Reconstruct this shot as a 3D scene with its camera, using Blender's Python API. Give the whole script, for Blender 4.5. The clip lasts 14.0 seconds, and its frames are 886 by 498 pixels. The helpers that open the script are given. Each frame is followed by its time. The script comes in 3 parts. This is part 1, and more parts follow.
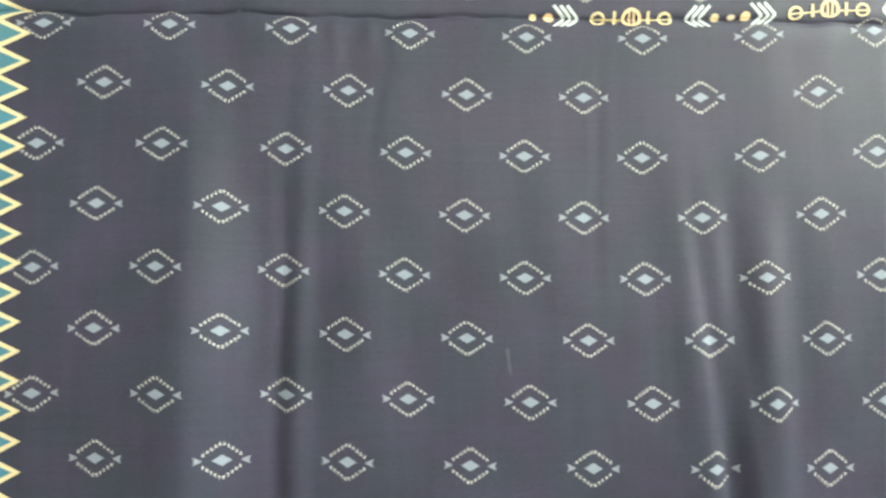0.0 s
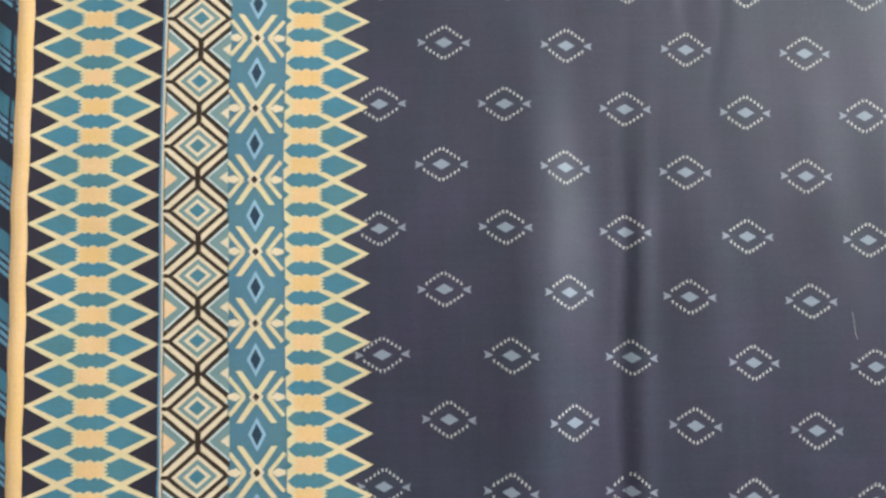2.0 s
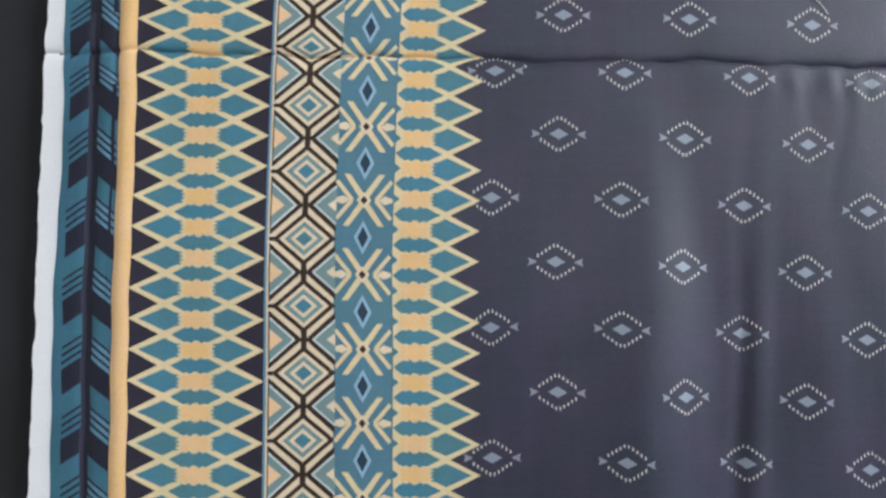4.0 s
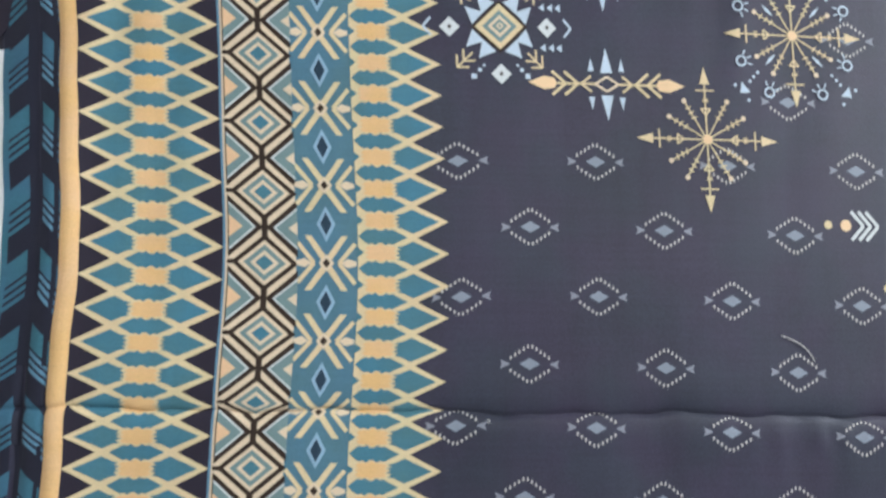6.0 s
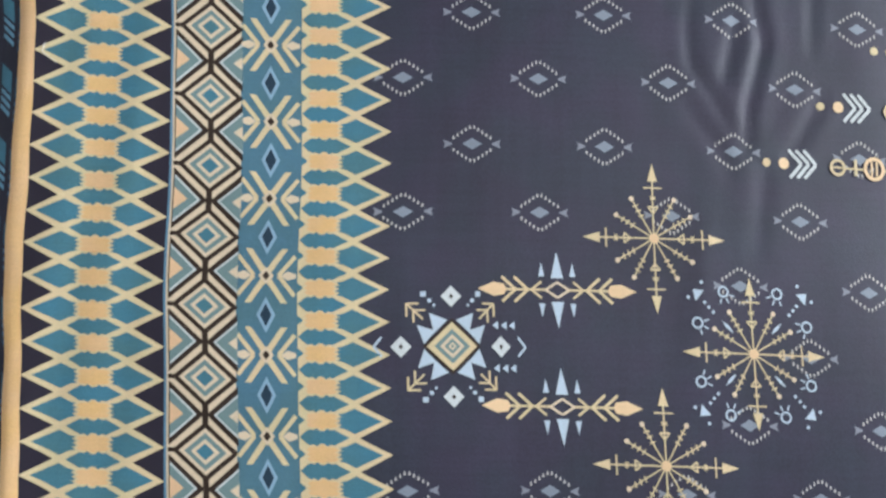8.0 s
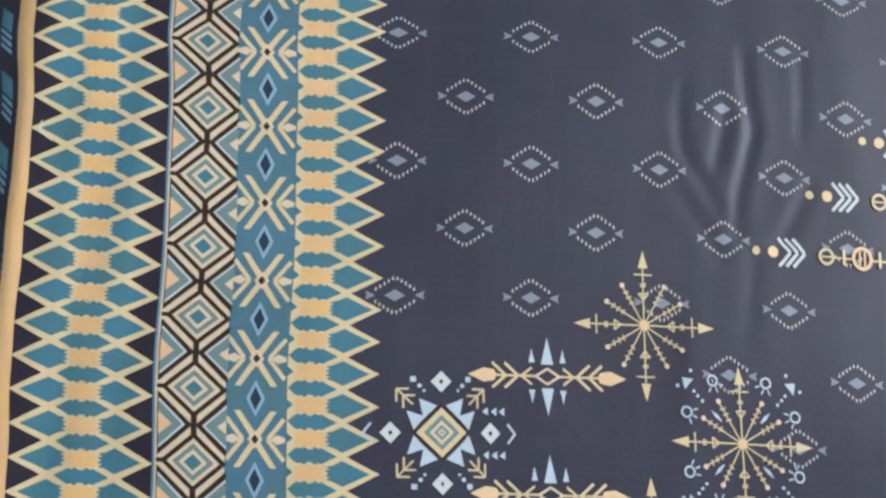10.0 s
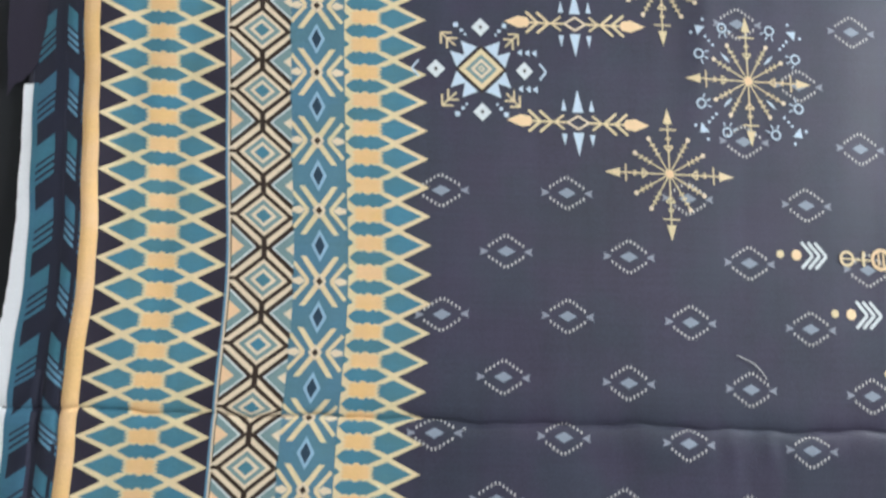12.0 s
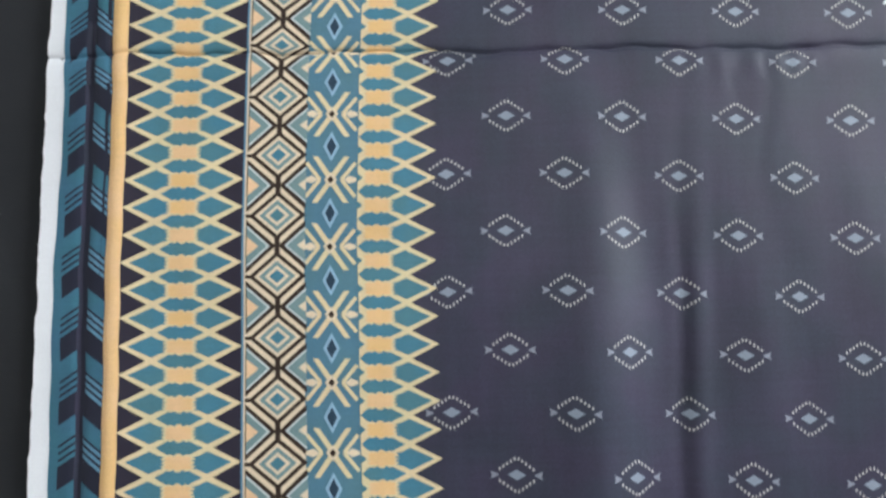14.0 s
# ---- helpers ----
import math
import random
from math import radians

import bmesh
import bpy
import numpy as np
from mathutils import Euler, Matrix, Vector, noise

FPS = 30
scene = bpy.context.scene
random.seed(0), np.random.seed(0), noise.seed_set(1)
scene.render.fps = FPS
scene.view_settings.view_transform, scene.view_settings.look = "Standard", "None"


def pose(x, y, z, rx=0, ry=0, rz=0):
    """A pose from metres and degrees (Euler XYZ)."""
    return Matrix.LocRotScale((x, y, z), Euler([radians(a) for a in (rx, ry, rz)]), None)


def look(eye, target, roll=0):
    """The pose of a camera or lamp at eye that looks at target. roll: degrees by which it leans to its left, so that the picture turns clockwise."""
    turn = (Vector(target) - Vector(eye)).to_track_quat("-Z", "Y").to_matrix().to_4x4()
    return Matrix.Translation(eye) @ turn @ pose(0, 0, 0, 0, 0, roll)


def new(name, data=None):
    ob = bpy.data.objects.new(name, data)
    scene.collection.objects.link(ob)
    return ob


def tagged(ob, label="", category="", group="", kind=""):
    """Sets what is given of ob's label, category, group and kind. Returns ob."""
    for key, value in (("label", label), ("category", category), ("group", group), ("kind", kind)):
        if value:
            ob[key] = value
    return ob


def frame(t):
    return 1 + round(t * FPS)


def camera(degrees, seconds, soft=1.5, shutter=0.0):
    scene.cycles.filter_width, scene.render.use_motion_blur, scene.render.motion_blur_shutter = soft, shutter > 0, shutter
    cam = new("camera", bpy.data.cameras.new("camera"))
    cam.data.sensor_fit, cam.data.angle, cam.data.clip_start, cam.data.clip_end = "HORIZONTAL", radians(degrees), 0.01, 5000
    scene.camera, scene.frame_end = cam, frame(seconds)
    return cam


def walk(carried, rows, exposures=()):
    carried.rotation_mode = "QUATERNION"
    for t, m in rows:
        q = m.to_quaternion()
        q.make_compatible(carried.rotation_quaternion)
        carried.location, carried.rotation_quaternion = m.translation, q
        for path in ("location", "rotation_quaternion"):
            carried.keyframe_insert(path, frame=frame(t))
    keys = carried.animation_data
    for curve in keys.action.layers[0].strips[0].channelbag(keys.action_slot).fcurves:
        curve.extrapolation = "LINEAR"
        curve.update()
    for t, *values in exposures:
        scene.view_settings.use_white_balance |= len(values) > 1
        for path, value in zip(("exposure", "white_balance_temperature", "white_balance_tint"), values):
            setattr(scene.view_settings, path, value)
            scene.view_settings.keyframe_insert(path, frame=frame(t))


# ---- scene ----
import mathutils

# ---------------------------------------------------------------- camera
cam = camera(68.0, 14.0, soft=2.6, shutter=0.25)
PATH = [
    (0, pose(0.3002, -0.0440, 0.4071, 3.03, -2.87, -0.77)),
    (0.5, pose(0.2285, -0.0450, 0.4044, 3.59, -2.26, -0.94)),
    (1, pose(0.1808, -0.0484, 0.3996, 3.54, -1.89, -1.06)),
    (1.5, pose(0.1440, -0.0512, 0.3972, 2.92, -1.57, -1.05)),
    (2, pose(0.1017, -0.0619, 0.3936, 2.68, -1.49, -0.76)),
    (2.2, pose(0.0893, -0.0638, 0.3918, 2.28, -1.18, -0.68)),
    (3.2, pose(0.0438, -0.0474, 0.3858, 1.75, -1.50, -0.19)),
    (4.3, pose(0.0358, 0.0356, 0.3803, 1.23, -1.74, 0.30)),
    (4.5, pose(0.0388, 0.0579, 0.3794, 2.03, -1.84, 0.32)),
    (5, pose(0.0487, 0.1025, 0.3757, 3.08, -1.35, 0.50)),
    (5.2, pose(0.0528, 0.1129, 0.3706, 3.95, -1.11, 0.66)),
    (5.5, pose(0.0531, 0.1335, 0.3705, 4.36, -1.52, 0.60)),
    (6, pose(0.0578, 0.1832, 0.3608, 5.01, -1.86, 0.52)),
    (6.5, pose(0.0619, 0.2308, 0.3600, 5.30, -1.51, 0.73)),
    (7, pose(0.0725, 0.2819, 0.3604, 5.31, -1.37, 0.76)),
    (7.5, pose(0.0778, 0.3155, 0.3645, 6.13, -1.47, 0.81)),
    (8, pose(0.0866, 0.3535, 0.3695, 6.69, -1.28, 0.85)),
    (8.5, pose(0.0872, 0.3785, 0.3723, 7.07, -1.33, 0.85)),
    (8.7, pose(0.0818, 0.3880, 0.3710, 7.33, -1.71, 1.09)),
    (9.7, pose(0.0896, 0.4006, 0.3756, 7.83, -1.74, 1.56)),
    (10.8, pose(0.0775, 0.3224, 0.3811, 8.60, -1.78, 2.01)),
    (11, pose(0.0759, 0.3026, 0.3867, 7.53, -1.68, 1.74)),
    (11.2, pose(0.0742, 0.2786, 0.3905, 7.14, -1.45, 1.51)),
    (11.5, pose(0.0713, 0.2443, 0.3905, 6.94, -1.50, 1.66)),
    (12, pose(0.0702, 0.1808, 0.3960, 6.78, -1.48, 1.53)),
    (12.5, pose(0.0711, 0.1186, 0.4068, 6.50, -1.09, 1.41)),
    (13, pose(0.0641, 0.0562, 0.4128, 6.32, -0.98, 1.20)),
    (13.5, pose(0.0669, 0.0147, 0.4153, 5.43, -0.44, 0.75)),
    (14, pose(0.0712, -0.0350, 0.4173, 4.30, -0.01, -1.12)),
]
EXPOSURES = [(0.0, 0.48, 7330, -4), (1.0, 0.18, 6900, 2), (2.2, -0.12, 6550, 6), (4.3, -0.42, 6250, 10), (6.0, -0.42, 6250, 10), (8.7, -0.54, 6200, 10), (11.0, -0.48, 6250, 10), (12.5, -0.28, 6250, 8), (14.0, -0.30, 6250, 9)]
walk(cam, PATH, EXPOSURES)

# ---------------------------------------------------------------- light
world = bpy.data.worlds.new("world")
scene.world = world
world.use_nodes = True
world.node_tree.nodes["Background"].inputs[0].default_value = (0.75, 0.85, 1.0, 1)
world.node_tree.nodes["Background"].inputs[1].default_value = 0.3


def area_lamp(name, size_x, size_y, watts, color, eye, target):
    data = bpy.data.lights.new(name, "AREA")
    data.shape, data.size, data.size_y, data.energy, data.color = "RECTANGLE", size_x, size_y, watts, color
    ob = new(name, data)
    ob.matrix_world = look(eye, target)
    return ob


area_lamp("window_light", 1.5, 1.2, 128, (0.93, 0.97, 1.0), (2.46, 1.15, 1.25), (0.0, 0.2, 0.1))
# added overhead fill, no known source; softens the window's shading
area_lamp("added_ceiling_fill", 1.1, 0.26, 16, (1.0, 0.97, 0.93), (0.7, 0.7, 2.50), (0.7, 0.7, 0))


# ---------------------------------------------------------------- materials
def cloth_material(name, color, rough=0.55, mottle=0.10, sheen=0.06, spec=0.25, second=None):
    """Woven printed cloth: fine grain, soft larger mottling, a thread relief."""
    m = bpy.data.materials.new(name)
    m.use_nodes = True
    nt = m.node_tree
    bsdf = nt.nodes["Principled BSDF"]
    co = nt.nodes.new("ShaderNodeTexCoord")
    big = nt.nodes.new("ShaderNodeTexNoise")
    big.inputs["Scale"].default_value, big.inputs["Detail"].default_value = 14.0, 3.0
    fine = nt.nodes.new("ShaderNodeTexNoise")
    fine.inputs["Scale"].default_value, fine.inputs["Detail"].default_value = 900.0, 2.0
    nt.links.new(co.outputs["Object"], big.inputs["Vector"])
    nt.links.new(co.outputs["Object"], fine.inputs["Vector"])
    add = nt.nodes.new("ShaderNodeMath")
    add.operation = "ADD"
    nt.links.new(big.outputs["Fac"], add.inputs[0])
    nt.links.new(fine.outputs["Fac"], add.inputs[1])
    streak = nt.nodes.new("ShaderNodeTexNoise")
    streak.inputs["Scale"].default_value, streak.inputs["Detail"].default_value = 1.0, 3.0
    stretch = nt.nodes.new("ShaderNodeMapping")
    stretch.inputs["Scale"].default_value = (110.0, 9.0, 9.0)
    nt.links.new(co.outputs["Object"], stretch.inputs["Vector"])
    nt.links.new(stretch.outputs[0], streak.inputs["Vector"])
    blend = nt.nodes.new("ShaderNodeMath")
    blend.operation = "MULTIPLY_ADD"
    blend.inputs[1].default_value, blend.inputs[2].default_value = 0.5, -0.25
    nt.links.new(streak.outputs["Fac"], blend.inputs[0])
    slub = nt.nodes.new("ShaderNodeTexNoise")
    slub.inputs["Scale"].default_value, slub.inputs["Detail"].default_value = 1.0, 2.0
    across = nt.nodes.new("ShaderNodeMapping")
    across.inputs["Scale"].default_value = (16.0, 430.0, 16.0)
    nt.links.new(co.outputs["Object"], across.inputs["Vector"])
    nt.links.new(across.outputs[0], slub.inputs["Vector"])
    weave = nt.nodes.new("ShaderNodeMath")
    weave.operation = "MULTIPLY_ADD"
    weave.inputs[1].default_value = 0.4
    nt.links.new(slub.outputs["Fac"], weave.inputs[0])
    nt.links.new(blend.outputs[0], weave.inputs[2])
    both = nt.nodes.new("ShaderNodeMath")
    both.operation = "ADD"
    nt.links.new(add.outputs[0], both.inputs[0])
    nt.links.new(weave.outputs[0], both.inputs[1])
    rng = nt.nodes.new("ShaderNodeMapRange")
    rng.inputs["From Min"].default_value, rng.inputs["From Max"].default_value = 0.8, 1.6
    rng.inputs["To Min"].default_value, rng.inputs["To Max"].default_value = 1 - mottle, 1 + mottle
    nt.links.new(both.outputs[0], rng.inputs["Value"])
    mul = nt.nodes.new("ShaderNodeVectorMath")
    mul.operation = "SCALE"
    mul.inputs[0].default_value = color
    if second:
        hue = nt.nodes.new("ShaderNodeTexNoise")
        hue.inputs["Scale"].default_value, hue.inputs["Detail"].default_value = 26.0, 4.0
        nt.links.new(co.outputs["Object"], hue.inputs["Vector"])
        ramp = nt.nodes.new("ShaderNodeValToRGB")
        ramp.color_ramp.elements[0].position, ramp.color_ramp.elements[1].position = 0.38, 0.62
        ramp.color_ramp.elements[0].color, ramp.color_ramp.elements[1].color = (*color, 1), (*second, 1)
        nt.links.new(hue.outputs["Fac"], ramp.inputs["Fac"])
        nt.links.new(ramp.outputs["Color"], mul.inputs[0])
    nt.links.new(rng.outputs[0], mul.inputs["Scale"])
    nt.links.new(mul.outputs[0], bsdf.inputs["Base Color"])
    bsdf.inputs["Roughness"].default_value = rough
    bsdf.inputs["Specular IOR Level"].default_value = spec
    bsdf.inputs["Sheen Weight"].default_value = sheen
    bsdf.inputs["Sheen Roughness"].default_value = 0.4
    bump = nt.nodes.new("ShaderNodeBump")
    bump.inputs["Strength"].default_value, bump.inputs["Distance"].default_value = 0.25, 0.0006
    nt.links.new(fine.outputs["Fac"], bump.inputs["Height"])
    nt.links.new(bump.outputs[0], bsdf.inputs["Normal"])
    return m


def plain_material(name, color, rough=0.8, scale=30.0, mottle=0.12):
    m = cloth_material(name, color, rough, mottle, 0.0, 0.25)
    return m


NAVY = cloth_material("navy_cloth", (0.032, 0.036, 0.057), 0.48, 0.24, 0.08, 0.28, (0.038, 0.034, 0.061))
DARKNAVY = cloth_material("dark_navy_print", (0.023, 0.019, 0.033))
TEAL = cloth_material("teal_print", (0.058, 0.190, 0.268), mottle=0.16, second=(0.070, 0.182, 0.222))
LEAFTEAL = cloth_material("leaf_teal_print", (0.045, 0.150, 0.200), mottle=0.16, second=(0.050, 0.140, 0.215))
LEAFBLUE = cloth_material("leaf_blue_print", (0.110, 0.235, 0.340))
GREYTEAL = cloth_material("grey_teal_print", (0.170, 0.255, 0.260))
TAN = cloth_material("tan_print", (0.720, 0.460, 0.200), second=(0.720, 0.470, 0.255))
CREAM = cloth_material("cream_print", (0.690, 0.540, 0.330), second=(0.650, 0.545, 0.325))
PALE = cloth_material("pale_cream_print", (0.700, 0.570, 0.410))
ICE = cloth_material("ice_print", (0.600, 0.640, 0.650))
PEACH = cloth_material("apricot_print", (0.760, 0.550, 0.330))
STARTEAL = cloth_material("muted_teal_print", (0.076, 0.180, 0.255), mottle=0.16, second=(0.080, 0.178, 0.225))
LIGHTBLUE = cloth_material("light_blue_print", (0.270, 0.420, 0.560))
DEEPBLUE = cloth_material("deep_blue_print", (0.018, 0.042, 0.070))
LEAFDARK = cloth_material("leaf_band_navy_print", (0.017, 0.018, 0.034))
PINK = cloth_material("peach_print", (0.750, 0.500, 0.300))
BROWN = cloth_material("brown_print", (0.034, 0.021, 0.015))
SKY = cloth_material("sky_blue_print", (0.490, 0.590, 0.690))
EYEBLUE = cloth_material("eye_blue_print", (0.233, 0.270, 0.326))
EYEGREY = cloth_material("eye_grey_print", (0.240, 0.255, 0.300))
DOT = cloth_material("eye_dot_print", (0.510, 0.490, 0.465))
WHITE = cloth_material("white_selvedge", (0.80, 0.81, 0.84), 0.6, 0.06)
BLACK = plain_material("black_floor_cover", (0.018, 0.019, 0.022), 0.75)
WALLPAINT = plain_material("white_wall_paint", (0.78, 0.77, 0.74), 0.8, mottle=0.04)
THREAD = plain_material("white_thread", (0.75, 0.73, 0.70), 0.7, mottle=0.05)
FRAMEPAINT = plain_material("white_frame_paint", (0.8, 0.8, 0.8), 0.4, mottle=0.03)
# emission for the added fill panel under the ceiling
FILL_GLOW = bpy.data.materials.new("fill_panel_diffuser")
FILL_GLOW.use_nodes = True
FILL_GLOW.node_tree.nodes["Principled BSDF"].inputs["Emission Color"].default_value = (1, 0.97, 0.93, 1)
FILL_GLOW.node_tree.nodes["Principled BSDF"].inputs["Emission Strength"].default_value = 2.0
GLASS = bpy.data.materials.new("window_glass")
GLASS.use_nodes = True
GLASS.node_tree.nodes["Principled BSDF"].inputs["Transmission Weight"].default_value = 1.0
GLASS.node_tree.nodes["Principled BSDF"].inputs["Roughness"].default_value = 0.02

# ---------------------------------------------------------------- the lie of the cloth
# Print coordinates: u across the bands (0 on the star band's middle), v along them.
STAR = 0.04230          # star pitch along the bands
DIA = STAR * 7 / 17     # pitch of the diamond rows
ZIG = STAR * 0.9010     # pitch of the concentric diamonds
LEAF = 0.0396           # pitch of the leaves
COL, ROW = 0.0380, 0.0372   # half pitches of the small eye motifs
COL0, ROW0 = 0.0740, 0.121
CREASE = 0.131
U0, U1, V0, V1 = -0.1850, 0.66, -0.235, 0.665
# slow stretch of the cloth as it was laid out: coefficients of powers of u and v
STRETCH_X = (0.00504, 0.0032, -0.03545, -0.00567, 0.06215, -0.0032, -0.0326, 0.00519, -0.00558, 0.0075, 0.00128, -0.002, 0.00261, 0.00855, 0.00154, -0.00679, -0.0025, -0.00804, -0.00959, 0.00399, 0.00858, -0.00212, -0.01989, 0.01694, -0.00092, -0.00206, 0.00435, -0.00305, 0.00241, 0.00315, 0.00406, 0.01254, -0.01551)
STRETCH_Y = (-0.00415, 0.00653, 0.00202, 0.00458, 0.01061, -0.00353, -0.00705, 0.00439, -0.00772, 0.01174, -0.00441, -0.00568, 0.005, 0.00386, -0.00093, -0.00464, -0.004, -0.00867, 0.00759, -0.00256, -0.00155, -0.00334, -0.02372, -0.01003, -0.00602, -0.00433, 0.00607, -0.00067, 0.00477, -0.00776, 0.00867, 0.02616, 0.00431)
POWERS = [(i, j) for i in range(6) for j in range(8) if i + j <= 7]
# uneven pull along the border, at even steps of v: sideways and lengthwise, the whole border and its outer half
PULL_V = np.arange(-0.19, 0.575, 0.038)
PULL_X = (0.00358, 0.00038, -0.00028, 0.00096, 0.0024, 0.00099, 0.00095, 0.00049, -0.00059, -0.00023, 0.00081, 0.00046, -0.00148, -0.00266, -0.00256, -0.00286, -0.00036, 0.00077, -0.00079, 0.00066, -0.00016)
PULL_X_OUTER = (-0.00097, -0.00041, 1e-05, 8e-05, 0.00064, 9e-05, 0.00135, 0.00123, -0.00065, -0.00155, -0.00119, -0.00107, 0.00014, -0.00045, 0.00013, -0.00027, -0.00091, 0.00025, 0.00376, -0.00063, -0.00042)
PULL_Y = (0.00053, -0.002, -0.00249, -0.00263, -0.00318, -0.00242, -0.00201, -0.00099, -0.00187, -0.00222, -0.00356, -0.00273, -0.0027, -0.00201, -0.00172, -0.00143, -0.00218, -0.00188, -0.00116, -0.00046, -0.00081)
PULL_Y_OUTER = (-0.0015, -0.00246, -0.00175, -0.00149, 0.00022, -0.00054, 0.00014, 3e-05, 0.00199, -0.0055, -0.0005, -0.00073, 0.00186, 0.00042, 0.00102, 0.00163, 0.00169, 0.00291, 0.001, 0.00217, -0.00054)
REST = 0.0              # mean height of the cloth; the floor lies 12 mm lower


def ridge(d, wide):
    return np.exp(-(d / wide) ** 2)


def step(x, a, b):
    s = np.clip((x - a) / (b - a), 0, 1)
    return s * s * (3 - 2 * s)


def roll(x, y):
    """How far the leaf band sinks towards the cloth's edge."""
    return 0.0045 * step(-x, 0.140, 0.195) + 0.0030 * step(-x, 0.145, 0.19) * step(y, 0.22, 0.36)


FURROWS = (
    (((0.279, 0.580), (0.2797, 0.548), (0.2835, 0.524), (0.2721, 0.482), (0.2705, 0.455)), 0.0034, 0.0015),
    (((0.242, 0.560), (0.2384, 0.532), (0.2398, 0.510), (0.2529, 0.488), (0.2650, 0.464)), 0.0034, 0.0011),
    (((0.268, 0.540), (0.2629, 0.514), (0.2580, 0.496)), 0.0040, 0.0013),
    (((0.314, 0.580), (0.3140, 0.547), (0.3121, 0.515)), 0.0030, 0.0007),
    (((0.318, 0.495), (0.3133, 0.485), (0.3014, 0.463), (0.290, 0.446)), 0.0040, 0.0008),
    (((0.2818, 0.452), (0.279, 0.430), (0.2729, 0.390)), 0.0050, 0.0007),
    (((0.232, 0.490), (0.2406, 0.480), (0.2540, 0.459), (0.262, 0.440)), 0.0045, 0.0007),
    (((0.4200, 0.128), (0.4190, 0.070), (0.4176, 0.0155), (0.4185, -0.075)), 0.0012, 0.0007),
    (((0.4245, 0.128), (0.4226, 0.062), (0.4226, 0.010)), 0.0012, 0.0005),
    (((0.2575, 0.124), (0.2610, 0.108), (0.2660, 0.088)), 0.0030, 0.00040),
    (((0.290, 0.110), (0.2830, 0.075), (0.2730, 0.035)), 0.0035, 0.00035),
)


def furrow(x, y, pts, wide, deep):
    """A soft valley with raised lips along a bent line, fading at both ends."""
    best, along = np.full(np.shape(x), 1e9), np.zeros(np.shape(x))
    for k, ((ax, ay), (bx, by)) in enumerate(zip(pts, pts[1:])):
        ex, ey = bx - ax, by - ay
        t = np.clip(((x - ax) * ex + (y - ay) * ey) / (ex * ex + ey * ey), 0, 1)
        d = np.hypot(x - ax - t * ex, y - ay - t * ey)
        along = np.where(d < best, (k + t) / (len(pts) - 1), along)
        best = np.minimum(d, best)
    fade = np.sqrt(np.clip(4 * along * (1 - along), 0, 1))
    return deep * fade * (0.35 * ridge(best - 2.3 * wide, 1.6 * wide) - ridge(best, wide))


def height(x, y):
    """Folds and soft waves, in metres over the cloth's rest height."""
    z = 0.0008 * np.sin(x * 23 + 3 * y) * np.cos(y * 17 - 2 * x + 1)
    # the ironed crease across the cloth
    yc = 0.1266 - 0.006 * x + 0.0008 * np.sin(x * 40) + 0.0007 * np.sin(x * 97 + 1) + 0.0005 * np.sin(x * 231)
    d = y - yc
    deep = 0.85 - 0.20 * step(x, 0.02, 0.09)
    uneven = 1 + 0.22 * np.sin(x * 61 + 2) + 0.18 * np.sin(x * 149)
    z = z - 0.0030 * deep * uneven * np.exp(-np.abs(d) / 0.0015) - 0.0004 * ridge(d, 0.006) + 0.0003 * ridge(d - 0.016, 0.010) + 0.0003 * ridge(d + 0.012, 0.009)
    # short puckers under the crease
    z = z + 0.0006 * np.sin(x * 420 + 2 * np.sin(x * 60)) * ridge(d + 0.011, 0.009) * ridge(x - 0.275, 0.035)
    # long waves that run down from the crease
    low = 1 - step(y, -0.10, 0.13)
    lean = 0.03 * (y + 0.05)
    z = z + low * (0.0038 * ridge(x - 0.165 - 0.5 * lean, 0.022) - 0.0016 * ridge(x - 0.2215 - lean + 0.0015 * np.sin(y * 38), 0.0046) + 0.0022 * ridge(x - 0.233 - lean, 0.007) + 0.0020 * ridge(x - 0.275, 0.022) + 0.0095 * step(x, 0.045, 0.168) * (1 - step(x, 0.165, 0.215)))
    low = 1 - step(y, -0.12, 0.06)
    lean = -0.11 * (y - 0.02)
    z = z + low * (0.0018 * ridge(x - 0.466 - lean, 0.012) - 0.0019 * ridge(x - 0.478 - lean, 0.005) + 0.0024 * ridge(x - 0.492 - lean, 0.008))
    z = z + low * (-0.0030 * ridge(x - 0.503, 0.009) + 0.0055 * ridge(x - 0.527, 0.013))
    # forked wrinkles by the arrow rows, fine double creases and puckers
    for pts, wide, deep in FURROWS:
        z = z + furrow(x, y, pts, wide, deep)
    # faint slack in the ground between the ornaments
    z = z + 0.0010 * ridge(x - 0.243 - 0.1 * (y - 0.4), 0.008) * ridge(y - 0.36, 0.06) + (0.00025 * np.sin(x * 83 + 2 * np.sin(y * 9)) + 0.0003 * np.sin(x * 147 + 1.5 * np.sin(y * 13) + 1) * np.sin(y * 11 + x * 5)) * step(x, 0.08, 0.14) * (0.5 + 0.5 * ridge(y + 0.02, 0.14))
    # the leaf band rolls down towards its edge
    z = z + 0.0015 * ridge(x + 0.137, 0.016) - roll(x, y)
    z = z + 0.0005 * np.sin(x * 190 + 3 * np.sin(y * 8)) * step(-x, 0.06, 0.08) * step(y, 0.1, 0.3)
    return z


def pull(v, amounts):
    """A smooth curve through evenly spaced amounts along v."""
    q = np.abs((v[..., None] - PULL_V) / 0.038)
    soft = np.where(q < 1, (4 - 6 * q * q + 3 * q ** 3) / 6, np.where(q < 2, (2 - np.minimum(q, 2)) ** 3 / 6, 0))
    return soft @ np.array(amounts)


